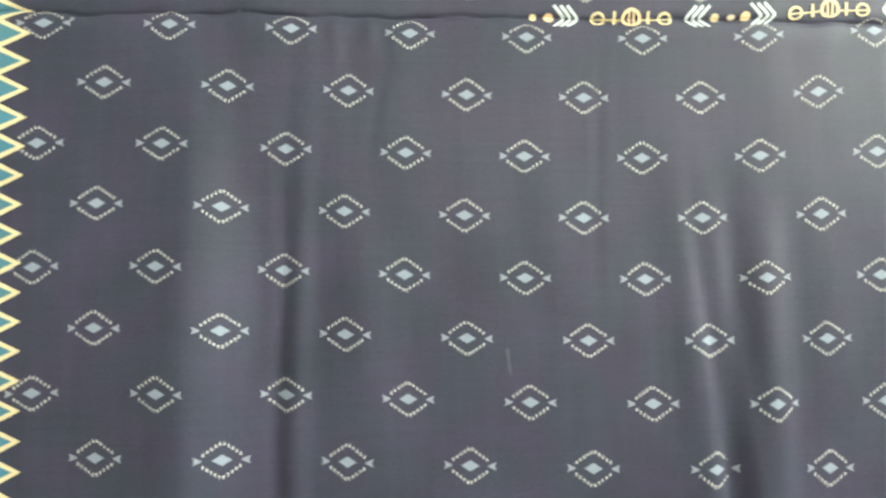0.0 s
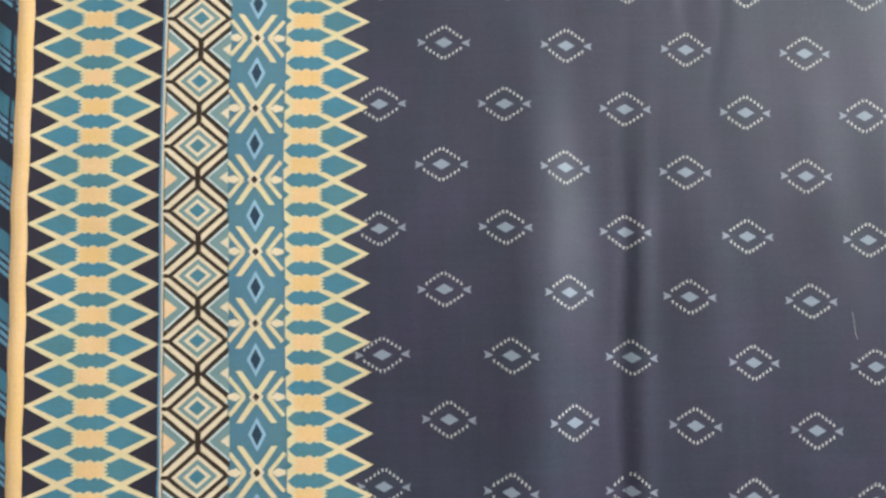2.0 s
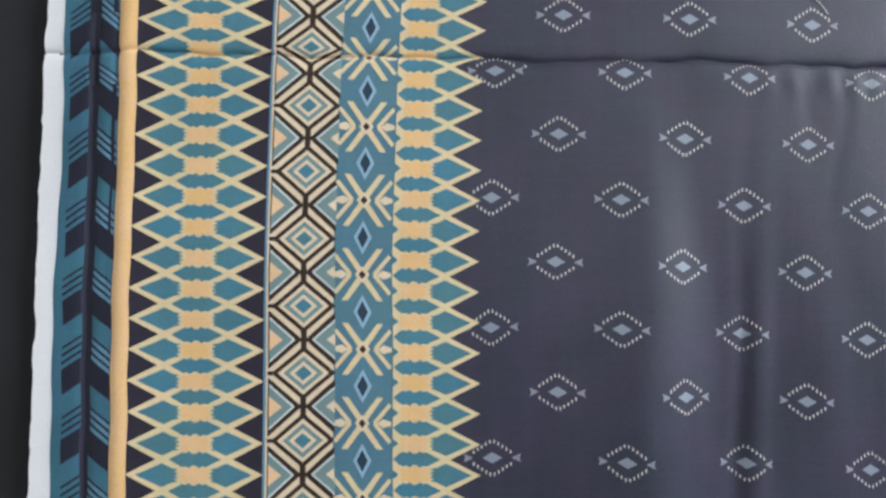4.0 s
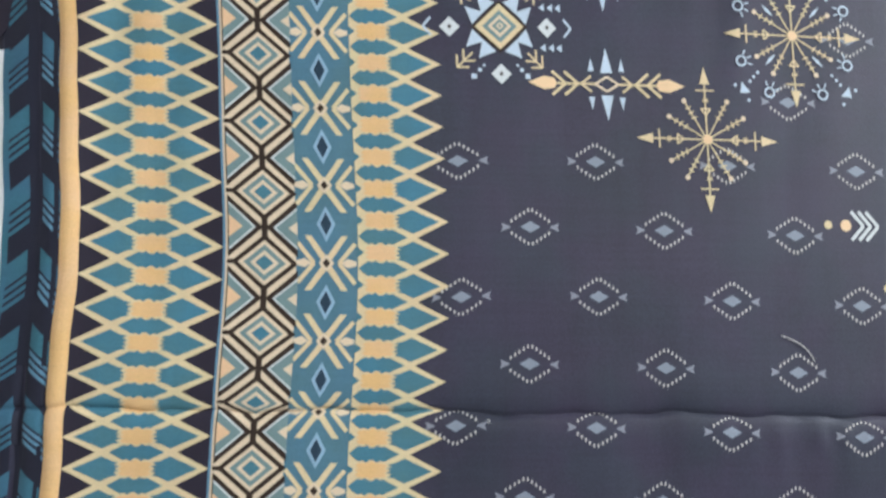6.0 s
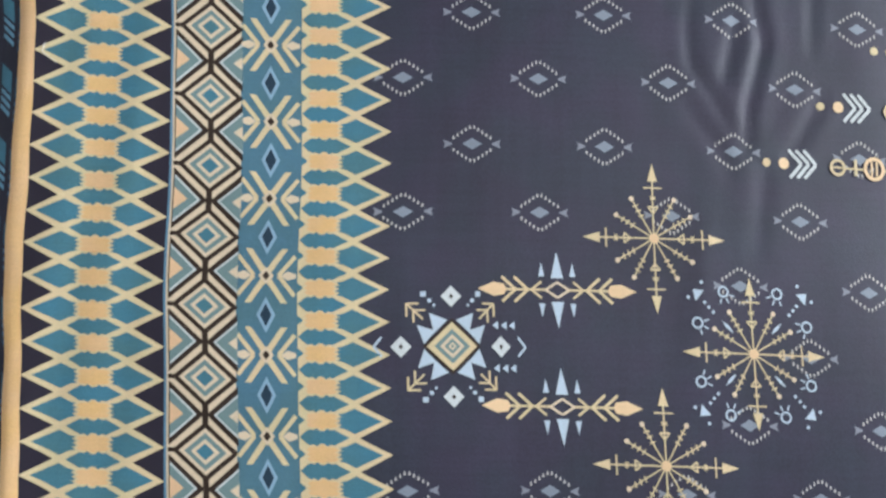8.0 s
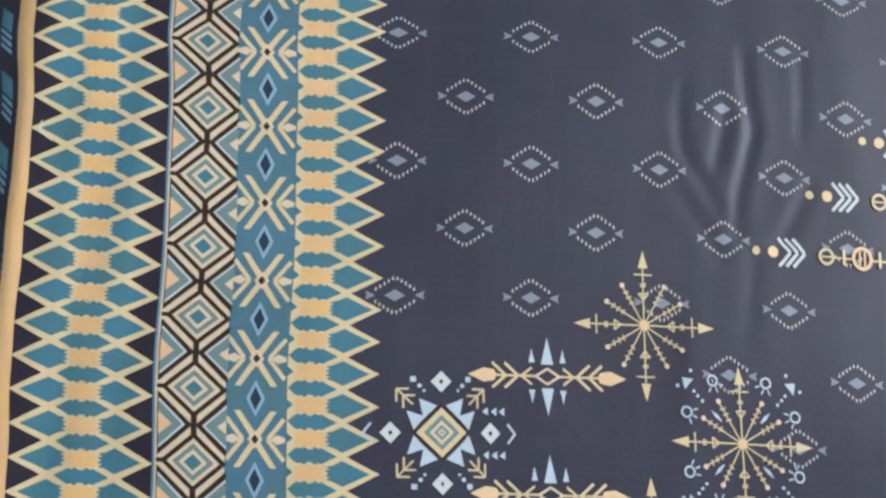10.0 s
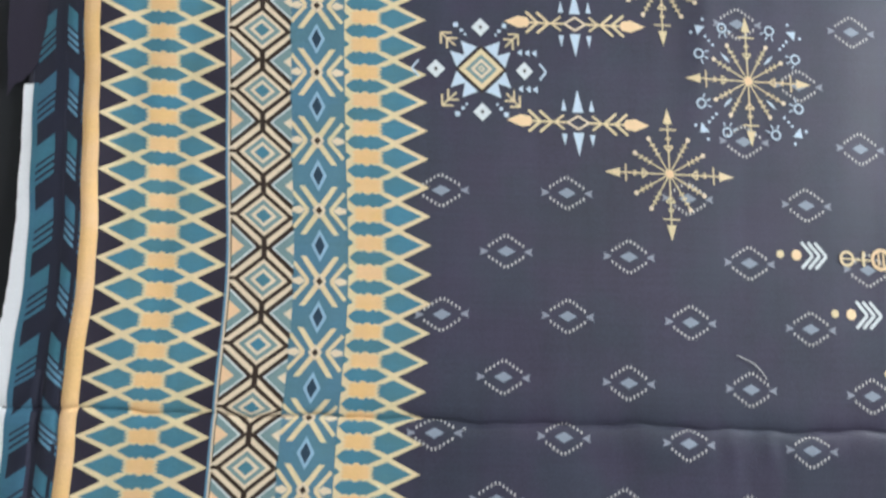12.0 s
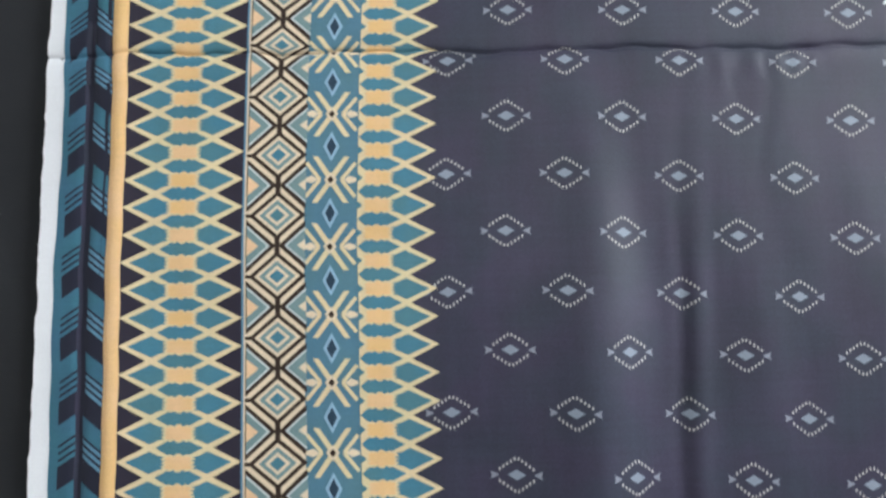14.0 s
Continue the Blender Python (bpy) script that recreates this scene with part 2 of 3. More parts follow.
def lay(u, v, lift=0.0):
    """Print coordinates to places on the laid cloth."""
    u, v = np.asarray(u, float), np.asarray(v, float)
    a = (np.clip(u, -0.19, 0.575) - 0.18) / 0.36
    b = (np.clip(v, -0.175, 0.555) - 0.20) / 0.36
    dx, dy = np.zeros_like(a), np.zeros_like(a)
    for k, (i, j) in enumerate(POWERS):
        w = a ** i * b ** j
        dx, dy = dx + STRETCH_X[k] * w, dy + STRETCH_Y[k] * w
    border, outer = step(-u, -0.115, -0.05), np.clip((-u - 0.02) / 0.12, 0, 1.4)
    dx = dx + border * (pull(v, PULL_X) - 0.0015) + outer * pull(v, PULL_X_OUTER)
    dy = dy + border * pull(v, PULL_Y) + outer * pull(v, PULL_Y_OUTER)
    tuck = 0.00229 + -0.00388 * outer
    x, y = u + dx, v + dy - tuck * np.tanh((v - CREASE) / 0.004)
    # hand-laid unevenness of the band edges
    x = x + 0.0004 * np.sin(v * 61 + 1) * step(-u, 0.0, 0.1) + 0.0003 * np.sin(v * 137) * step(-u, 0.05, 0.15)
    x = x - 0.65 * roll(x, y) + 0.0024 * step(v, 0.08, 0.28) * np.clip((-u - 0.1424) / 0.032, 0, 1.3)
    # the leaf band is pinched along its dark spine, more so towards the near end; the tan stripe is a soft rib
    spine = -0.1575 + 0.0022 * step(v, 0.05, 0.25)
    z = -0.0026 * ridge(u - spine, 0.0026) * (1 - 0.5 * step(v, 0.10, 0.20)) + 0.0009 * ridge(u + 0.1374, 0.0048) - 0.0010 * ridge(u + 0.1440, 0.0022)
    return np.stack([x, y, REST + height(x, y) + z + lift], -1)


# ---------------------------------------------------------------- mesh helpers
LAYER = 0.00016


class Print:
    """Flat shapes in print coordinates, each with a material and a layer."""

    def __init__(self):
        self.tris, self.mats, self.lifts, self.slots = [], [], [], []

    def poly(self, points, mat, layer=1):
        if mat not in self.slots:
            self.slots.append(mat)
        pts = [Vector((p[0], p[1], 0)) for p in points]
        for tri in mathutils.geometry.tessellate_polygon([pts]):
            t = [points[k] for k in tri]
            area = (t[1][0] - t[0][0]) * (t[2][1] - t[0][1]) - (t[1][1] - t[0][1]) * (t[2][0] - t[0][0])
            self.tris.append(t if area > 0 else t[::-1])
            self.mats.append(self.slots.index(mat))
            self.lifts.append(layer * LAYER)

    def mesh(self, name, far=0.005):
        tri = np.array(self.tris, float)
        mats, lifts = np.array(self.mats), np.array(self.lifts)
        done = []
        for _ in range(8):
            edge = np.max(np.linalg.norm(tri - np.roll(tri, 1, 1), axis=2), 1)
            near = np.abs(tri[:, :, 1].mean(1) - CREASE) < 0.022
            big = edge > np.where(near, 0.0018, far)
            done.append((tri[~big], mats[~big], lifts[~big]))
            if not big.any():
                break
            t, mats, lifts = tri[big], np.repeat(mats[big], 4), np.repeat(lifts[big], 4)
            a, b, c = t[:, 0], t[:, 1], t[:, 2]
            ab, bc, ca = (a + b) / 2, (b + c) / 2, (c + a) / 2
            tri = np.stack([np.stack(q, 1) for q in ((a, ab, ca), (ab, b, bc), (ca, bc, c), (ab, bc, ca))], 1).reshape(-1, 3, 2)
        tri = np.concatenate([d[0] for d in done])
        mats = np.concatenate([d[1] for d in done])
        lifts = np.concatenate([d[2] for d in done])
        flat = tri.reshape(-1, 2)
        key = np.round(np.c_[flat, np.repeat(lifts, 3)] * 1e6).astype(np.int64)
        _, first, back = np.unique(key, axis=0, return_index=True, return_inverse=True)
        co = lay(flat[first, 0], flat[first, 1], np.repeat(lifts, 3)[first])
        me = bpy.data.meshes.new(name)
        me.from_pydata(co.tolist(), [], back.reshape(-1, 3).tolist())
        for m in self.slots:
            me.materials.append(m)
        me.polygons.foreach_set("material_index", mats.astype(np.int32))
        me.polygons.foreach_set("use_smooth", np.ones(len(mats), bool))
        me.update()
        return me

    def build(self, name, parent, label=""):
        ob = new(name, self.mesh(name))
        ob.parent = parent
        return tagged(ob, label) if label else ob


class Pen:
    """Draws in units of `size` metres round (u, v) on a Print; y points up along v."""

    def __init__(self, sheet, u, v, size=1.0, turn=0.0, flip=1.0):
        self.s, self.u, self.v, self.k, self.f = sheet, u, v, size, flip
        self.c, self.n = math.cos(turn), math.sin(turn)

    def at(self, x, y):
        x = x * self.f
        return (self.u + self.k * (self.c * x - self.n * y), self.v + self.k * (self.n * x + self.c * y))

    def poly(self, pts, mat, layer=1):
        self.s.poly([self.at(*p) for p in pts], mat, layer)

    def line(self, a, b, w, mat, layer=1):
        dx, dy = b[0] - a[0], b[1] - a[1]
        n = math.hypot(dx, dy)
        ox, oy = -dy / n * w / 2, dx / n * w / 2
        self.poly([(a[0] + ox, a[1] + oy), (a[0] - ox, a[1] - oy), (b[0] - ox, b[1] - oy), (b[0] + ox, b[1] + oy)], mat, layer)

    def lines(self, pts, w, mat, layer=1):
        for a, b in zip(pts, pts[1:]):
            self.line(a, b, w, mat, layer)

    def disc(self, x, y, rx, mat, layer=1, ry=None, n=12):
        ry = ry or rx
        self.poly([(x + rx * math.cos(2 * math.pi * k / n), y + ry * math.sin(2 * math.pi * k / n)) for k in range(n)], mat, layer)

    def ring(self, x, y, r0, r1, mat, layer=1, n=16, squash=1.0):
        for k in range(n):
            a, b = 2 * math.pi * k / n, 2 * math.pi * (k + 1) / n
            self.poly([(x + r * math.cos(t), y + squash * r * math.sin(t)) for r, t in ((r0, a), (r1, a), (r1, b), (r0, b))], mat, layer)

    def diamond(self, x, y, w, h, mat, layer=1):
        self.poly([(x - w, y), (x, y - h), (x + w, y), (x, y + h)], mat, layer)


def strip(u0, u1, v0, v1, mat, layer, ragged=0.0):
    """A band of the print from v0 to v1, its edges slightly ragged."""
    p = Print()
    n = int((v1 - v0) / 0.004)
    for k in range(n):
        a, b = v0 + (v1 - v0) * k / n, v0 + (v1 - v0) * (k + 1) / n
        la, lb = (ragged * noise.noise(Vector((q * 60, u0 * 9, 0))) for q in (a, b))
        p.poly([(u0 + la, a), (u1, a), (u1, b), (u0 + lb, b)], mat, layer)
    return p


# ---------------------------------------------------------------- the room
def box(name, x0, x1, y0, y1, z0, z1, mat):
    bm = bmesh.new()
    bmesh.ops.create_cube(bm, size=1.0, matrix=Matrix.Translation(((x0 + x1) / 2, (y0 + y1) / 2, (z0 + z1) / 2)) @ Matrix.Diagonal((x1 - x0, y1 - y0, z1 - z0, 1)))
    me = bpy.data.meshes.new(name)
    bm.to_mesh(me)
    bm.free()
    me.materials.append(mat)
    return new(name, me)


RX, RY, RH = 2.5, 2.5, 2.6


def floor_sheet():
    """A black floor cover with slight ruffles."""
    n = 340
    g = np.linspace(-1, 1, n)
    g = np.sign(g) * np.abs(g) ** 2.2 * 2.7
    X, Y = np.meshgrid(np.clip(g * 1.1 - 0.22, -2.56, 2.56), np.clip(g * 1.1 + 0.05, -2.56, 2.56))
    Z = 0.0006 * np.sin(X * 41 + 2 * np.sin(Y * 9)) * np.cos(Y * 13) - 0.0125
    near = np.exp(-((X + 0.235) / 0.03) ** 2)
    Z = Z + 0.0015 * near * np.sin(Y * 16 + 4 * X) ** 2
    side = np.exp(-((X + 0.245) / 0.035) ** 2)
    Z = Z + side * (0.0016 * np.exp(-((Y + 0.02 + 0.6 * (X + 0.22)) / 0.012) ** 2) + 0.0014 * np.exp(-((Y - 0.03 - 0.4 * (X + 0.22)) / 0.010) ** 2) + 0.0016 * np.exp(-((X + 0.225 + 0.05 * np.sin(Y * 7)) / 0.010) ** 2))
    co = np.stack([X, Y, Z], -1).reshape(-1, 3)
    i = (np.arange(n - 1)[:, None] * n + np.arange(n - 1)[None]).ravel()
    me = bpy.data.meshes.new("floor")
    me.from_pydata(co.tolist(), [], np.stack([i, i + 1, i + n + 1, i + n], 1).tolist())
    me.polygons.foreach_set("use_smooth", np.ones(len(i), bool))
    me.materials.append(BLACK)
    return tagged(new("floor", me), "matte black floor cover under the cloth", "floor", kind="structure")


floor_sheet()
tagged(box("ceiling", -RX, RX, -RY, RY, RH, RH + 0.1, WALLPAINT), "plain white painted ceiling", "ceiling", kind="structure")
tagged(box("wall_north", -RX, RX, RY, RY + 0.12, -0.05, RH, WALLPAINT), "plain white painted wall", "wall", kind="structure")
tagged(box("wall_south", -RX, RX, -RY - 0.12, -RY, -0.05, RH, WALLPAINT), "plain white painted wall", "wall", kind="structure")
tagged(box("wall_west", -RX - 0.12, -RX, -RY, RY, -0.05, RH, WALLPAINT), "plain white painted wall", "wall", kind="structure")


def wall_with_window():
    """The east wall, with one opening for the window."""
    bm = bmesh.new()
    for y0, y1, z0, z1 in ((-RY, 0.35, -0.05, RH), (1.95, RY, -0.05, RH), (0.35, 1.95, -0.05, 0.6), (0.35, 1.95, 1.9, RH)):
        bmesh.ops.create_cube(bm, size=1.0, matrix=Matrix.Translation((RX + 0.06, (y0 + y1) / 2, (z0 + z1) / 2)) @ Matrix.Diagonal((0.12, y1 - y0, z1 - z0, 1)))
    me = bpy.data.meshes.new("wall_east")
    bm.to_mesh(me)
    bm.free()
    me.materials.append(WALLPAINT)
    tagged(new("wall_east", me), "plain white painted wall with a window opening", "wall", kind="structure")
    win = tagged(new("window_1"), "white framed window with clear glass", "window", kind="structure")
    for name, y0, y1, z0, z1 in (("window_frame", 0.35, 0.40, 0.6, 1.9), ("window_frame", 1.90, 1.95, 0.6, 1.9), ("window_frame", 0.40, 1.90, 1.85, 1.9), ("window_frame", 0.40, 1.90, 0.6, 0.65)):
        box(name, RX + 0.03, RX + 0.09, y0, y1, z0, z1, FRAMEPAINT).parent = win
    pane = box("pane", RX + 0.055, RX + 0.06, 0.40, 1.90, 0.65, 1.85, GLASS)
    pane.parent, pane.visible_shadow = win, False


wall_with_window()
# invented housing for the overhead fill, always out of view
lamp = tagged(new("added_fill_panel"), "flat white fill light panel added out of view, with a glowing diffuser", "lamp")
box("frame", 0.10, 1.30, 0.54, 0.86, RH - 0.06, RH - 0.002, FRAMEPAINT).parent = lamp
box("diffuser", 0.13, 1.27, 0.56, 0.84, RH - 0.07, RH - 0.062, FILL_GLOW).parent = lamp

# ---------------------------------------------------------------- the cloth
cloth = tagged(new("printed_cloth"), "creased navy printed cloth with teal and tan patterned border", "cloth")


def cloth_sheet():
    us = np.arange(-0.1780, U1, 0.0035)
    vs = np.unique(np.round(np.r_[np.arange(V0, V1, 0.0035), np.arange(CREASE - 0.025, CREASE + 0.025, 0.0008)], 5))
    U, V = np.meshgrid(us, vs)
    co = lay(U.ravel(), V.ravel())
    n, m = len(us), len(vs)
    i = (np.arange(m - 1)[:, None] * n + np.arange(n - 1)[None]).ravel()
    me = bpy.data.meshes.new("sheet")
    me.from_pydata(co.tolist(), [], np.stack([i, i + 1, i + n + 1, i + n], 1).tolist())
    me.polygons.foreach_set("use_smooth", np.ones(len(i), bool))
    me.materials.append(NAVY)
    ob = new("sheet", me)
    ob.parent = cloth
    solid = ob.modifiers.new("thickness", "SOLIDIFY")
    solid.thickness, solid.offset = 0.0005, -1
    tagged(ob, "dark navy woven ground of the cloth")


cloth_sheet()
PX = STAR / 118.0   # drawing unit of the bands
FLAP = 0.326        # above this the white edge is folded under
VA, VB = V0 + 0.001, V1 - 0.001

# white raw edge with an uneven outline
p = Print()
n = 220
for k in range(n):
    a, b = (VA + (FLAP - VA) * (k + d) / n for d in (0, 1))
    inner = [np.interp(q, (-0.10, -0.01, 0.08), (-0.1776, -0.1768, -0.1748)) for q in (a, b)]
    wide = [np.interp(q, (-0.16, -0.10, -0.02, 0.05, 0.10, 0.15, 0.20, 0.27, 0.32), (0.0145, 0.0128, 0.0106, 0.0126, 0.0122, 0.0104, 0.0100, 0.0074, 0.0060)) + 0.0011 * noise.noise(Vector((q * 70, 3, 0))) + 0.0007 * noise.noise(Vector((q * 210, 5, 0))) for q in (a, b)]
    p.poly([(inner[0] - wide[0], a), (-0.1746, a), (-0.1746, b), (inner[1] - wide[1], b)], WHITE, 1)
    p.poly([(inner[0], a), (-0.1745, a), (-0.1745, b), (inner[1], b)], LEAFTEAL, 2)
p.build("selvedge", cloth, "uneven white unprinted edge strip")

# leaf band
leaf_band = strip(-0.1746, -0.1424, VA, VB, LEAFDARK, 2).build("leaf_band", cloth, "dark navy band with teal leaf print")
strip(-0.1746, -0.1712, VA, FLAP, LEAFTEAL, 3).build("edge_line", leaf_band)


def leaf_motif(v):
    p = Print()
    near = np.interp(v, (-0.10, 0.05, 0.20, 0.30), (-0.1578, -0.1554, -0.1532, -0.1526))
    for inner, outer, drop, top in ((-0.1602, -0.1718, 0.0088, v - 0.0014), (near, -0.1425, 0.0100, v)):
        def slab(a, b, mat, layer):
            p.poly([(inner, top - a), (outer, top - a - drop), (outer, top - b - drop), (inner, top - b)], mat, layer)
        slab(0.0, 0.0122, LEAFTEAL, 3)
        for k in range(3):
            slab(0.0138 + 0.0044 * k, 0.0164 + 0.0044 * k, LEAFBLUE if outer > inner else LEAFTEAL, 3)
    p.build("leaf_motif", leaf_band)


v = 0.0172 - 6 * LEAF
while v < VB:
    if v - 0.04 > VA:
        leaf_motif(v)
    v += LEAF

# above the raw edge's end the cloth is folded over itself
p = Print()
for k in range(60):
    a, b = (FLAP - 0.004 + (VB - FLAP + 0.004) * (k + d) / 60 for d in (0, 1))
    inner = [np.interp(q, (0.324, 0.330, 0.337, 0.362, 0.42, 0.50), (-0.1860, -0.1795, -0.1725, -0.1660, -0.1655, -0.1665)) for q in (a, b)]
    low = [0.004 * (k == 0), 0]
    p.poly([(-0.1900, a - low[0]), (inner[0], a + low[0]), (inner[1], b), (-0.1900, b)], DARKNAVY, 5)
p.build("folded_edge", cloth, "dark navy turned-over edge")
p = Print()
p.poly([(-0.1676, 0.4715), (-0.1650, 0.4890), (-0.1655, 0.5300), (-0.1700, 0.5800), (-0.1890, 0.5800), (-0.1880, 0.5200), (-0.1770, 0.4880)], WHITE, 6)
p.build("selvedge_back", cloth, "white raw edge showing out of the fold")

# tan stripe
strip(-0.1424, -0.1323, VA, VB, TAN, 2).build("tan_stripe", cloth, "plain tan printed stripe")

# wide diamond band
MID = -0.0944
diamond_band = strip(-0.1323, -0.0562, VA, VB, DARKNAVY, 2).build("diamond_band", cloth, "navy band with rows of teal diamonds in cream outlines")
HALF = 24.3


def diamond_parts(pen, side):
    pen.f = side
    pen.poly([(-91, 0), (-50, -18.5), (-35, -11.5), (-25, -9.5), (-31, -5.5), (-23, -3.5), (-30, 0), (-23, 3.5), (-31, 5.5), (-25, 9.5), (-35, 11.5), (-50, 18.5)], TEAL, 4)
    pen.f = 1.0


def bow(pen, y, cut=-40):
    top = [(-42, 0), (-25, 8), (-19, 11.5), (-13, 10), (-8, 13), (-3, 9), (3, 9), (8, 13), (13, 10), (19, 11.5), (25, 8), (42, 0)]
    pts = top + [(x, -h) for x, h in top[::-1][1:-1]]
    pen.poly([(max(x, cut), y + h) for x, h in pts], TEAL, 4)


def diamond_motif(v):
    p = Print()
    pen = Pen(p, MID, v, PX)
    pen.poly([(-107, 0), (-60, -HALF), (60, -HALF), (107, 0), (60, HALF), (-60, HALF)], CREAM, 3)
    diamond_parts(pen, 1.0)
    diamond_parts(pen, -1.0)
    pen.poly([(-20, -10), (-5, -11), (0, -14), (5, -11), (20, -10), (24, -6), (19, -3), (25, 0), (19, 3), (24, 6), (20, 10), (5, 11), (0, 14), (-5, 11), (-20, 10), (-24, 6), (-19, 3), (-25, 0), (-19, -3), (-24, -6)], TAN, 4)
    bow(pen, HALF)
    p.build("diamond_motif", diamond_band)


def spike_motif(v):
    p = Print()
    pen = Pen(p, 0.0298, v, PX)
    pen.poly([(-35, -HALF), (57, -HALF), (105, 0), (57, HALF), (-35, HALF)], CREAM, 3)
    diamond_parts(pen, -1.0)
    pen.poly([(-20, -10), (-5, -11), (0, -14), (5, -11), (20, -10), (24, -6), (19, -3), (25, 0), (19, 3), (24, 6), (20, 10), (5, 11), (0, 14), (-5, 11), (-20, 10), (-24, 6), (-19, 3), (-25, 0), (-19, -3), (-24, -6)], TAN, 4)
    pen.poly([(-35, -7), (-29, -3), (-26, 0), (-29, 3), (-35, 7)], TEAL, 4)
    bow(pen, HALF, -34)
    p.build("spike_motif", spike_band)


spike_band = strip(0.0170, 0.0180, VA, VB, TEAL, 2).build("spike_band", cloth, "cream and teal band ending in a row of points")
n0 = math.ceil((VA + 0.01 - STAR) / DIA)
n1 = math.floor((VB - 0.012 - STAR) / DIA)
for n in range(n0, n1 + 1):
    diamond_motif(STAR + 0.00243 + n * DIA)
    spike_motif(STAR + 0.00243 + n * DIA)

# zigzag band of concentric diamonds
ZMID = -0.0336
zig_band = strip(-0.0549, -0.0166, VA, VB, PALE, 2).build("zigzag_band", cloth, "cream band with brown zigzags and concentric diamonds")
strip(-0.0563, -0.0549, VA, VB, LEAFBLUE, 2).build("blue_line", zig_band)
ZH = ZIG / PX / 2


def zigzag_motif(v):
    p = Print()
    pen = Pen(p, ZMID, v, PX)
    pen.diamond(0, 0, 51, 43, BROWN, 3)
    pen.diamond(0, 0, 40.5, 34, PALE, 4)
    pen.diamond(0, 0, 32, 27, GREYTEAL, 5)
    pen.diamond(0, 0, 22, 18.5, PALE, 6)
    pen.diamond(0, 0, 14, 12, TEAL, 7)
    pen.poly([(-57, -3.2), (-44, -3.2), (-44, 3.2), (-57, 3.2)], BROWN, 3)
    pen.poly([(-4.6, 37), (4.6, 37), (4.6, 2 * ZH - 37), (-4.6, 2 * ZH - 37)], BROWN, 3)
    p.build("zigzag_motif", zig_band)
    for edge, layers in ((-56, ((-2, 47, BROWN, 3), (-13, 36.5, ICE, 4), (-17.5, 32.5, GREYTEAL, 5), (-33, 17, PINK, 6))),
                         (50, ((2, 43, BROWN, 3), (13, 32, ICE, 4), (17.5, 28, GREYTEAL, 5), (36, 10, PALE, 6)))):
        p = Print()
        pen = Pen(p, ZMID, v, PX)
        for tip, h, mat, layer in layers:
            inset = edge + (2 if edge < 0 else 0) * (layer > 3)
            pen.poly([(inset, ZH - h), (tip, ZH), (inset, ZH + h)], mat, layer)
        p.build("triangle_motif", zig_band)


v = 1.345 * STAR + 0.00227 - 7 * ZIG
while v < VB - 0.04:
    if v - 0.02 > VA:
        zigzag_motif(v)
    v += ZIG

# star band
star_band = strip(-0.0166, 0.0170, VA, VB, STARTEAL, 2).build("star_band", cloth, "teal band with cream crossed stars and blue lozenges")


def star_motif(v):
    p = Print()
    pen = Pen(p, 0, v, PX)
    for sx in (-1, 1):
        pen.poly([(sx * 23, 41), (sx * 33, 41), (sx * 4, -1), (sx * -4, 4)], CREAM, 3)
        pen.poly([(sx * 23, -41), (sx * 33, -41), (sx * 4, 1), (sx * -4, -4)], CREAM, 3)
        pen.lines([(sx * 44, 30), (sx * 19, 0), (sx * 44, -30)], 6.5, CREAM, 3)
        pen.poly([(sx * 23, 0), (sx * 33, 7), (sx * 46, 3), (sx * 46, -3), (sx * 33, -7)], PALE, 4)
    pen.diamond(0, 0, 12, 13, PALE, 4)
    pen.diamond(0, 0, 6, 7, BROWN, 5)
    p.build("star_motif", star_band)
    p = Print()
    pen = Pen(p, 0, v + STAR / 2, PX)
    pen.diamond(0, 0, 14.5, 27, LIGHTBLUE, 3)
    pen.diamond(0, 0, 8.8, 17.5, DEEPBLUE, 4)
    p.build("lozenge_motif", star_band)


for n in range(math.ceil((VA + 0.016) / STAR), math.floor((VB - 0.03) / STAR) + 1):
    star_motif(n * STAR + 0.00109)


# small eye motifs, all over the ground in staggered rows
def eye_motif(u, v):
    p = Print()
    Pen(p, u, v).diamond(0, 0, 0.0056, 0.0032, EYEBLUE, 1)
    eye = p.build("eye_motif", cloth)
    dots = Print()
    pen = Pen(dots, u, v)
    for sx in (-1, 1):
        wing = Print()
        Pen(wing, u, v).poly([(sx * 0.0112, 0.0004), (sx * 0.0162, 0.0024), (sx * 0.0152, 0), (sx * 0.0162, -0.0024), (sx * 0.0112, -0.0004)], EYEGREY, 1)
        wing.build("wing", eye)
        for sy in (-1, 1):
            for x, y in ((0.0104, 0.0032), (0.0081, 0.0047), (0.0058, 0.0062), (0.0035, 0.0077), (0.0012, 0.0090)):
                pen.poly([(sx * x - 0.00070, sy * (y - 0.0004)), (sx * x, sy * (y - 0.0008)), (sx * x + 0.00070, sy * (y - 0.0004)), (sx * x + 0.0002, sy * (y + 0.0014)), (sx * x - 0.0002, sy * (y + 0.0014))], DOT, 1)
    tagged(dots.build("dots", eye), kind="stuff")


BARE = {(-5, 1), (-5, 3), (-6, 0), (-6, 2), (-6, 4), (-7, 1), (-7, 3)}
for r in range(-14, 10):
    for c in range(r % 2, 16, 2):
        u, v = COL0 + COL * c, ROW0 - ROW * r
        if (r, c) not in BARE and V0 + 0.012 < v < V1 - 0.012 and u < U1 - 0.02:
            eye_motif(u, v)

# ornaments, mirrored about one line
AXIS = 0.3451
K = 0.000320


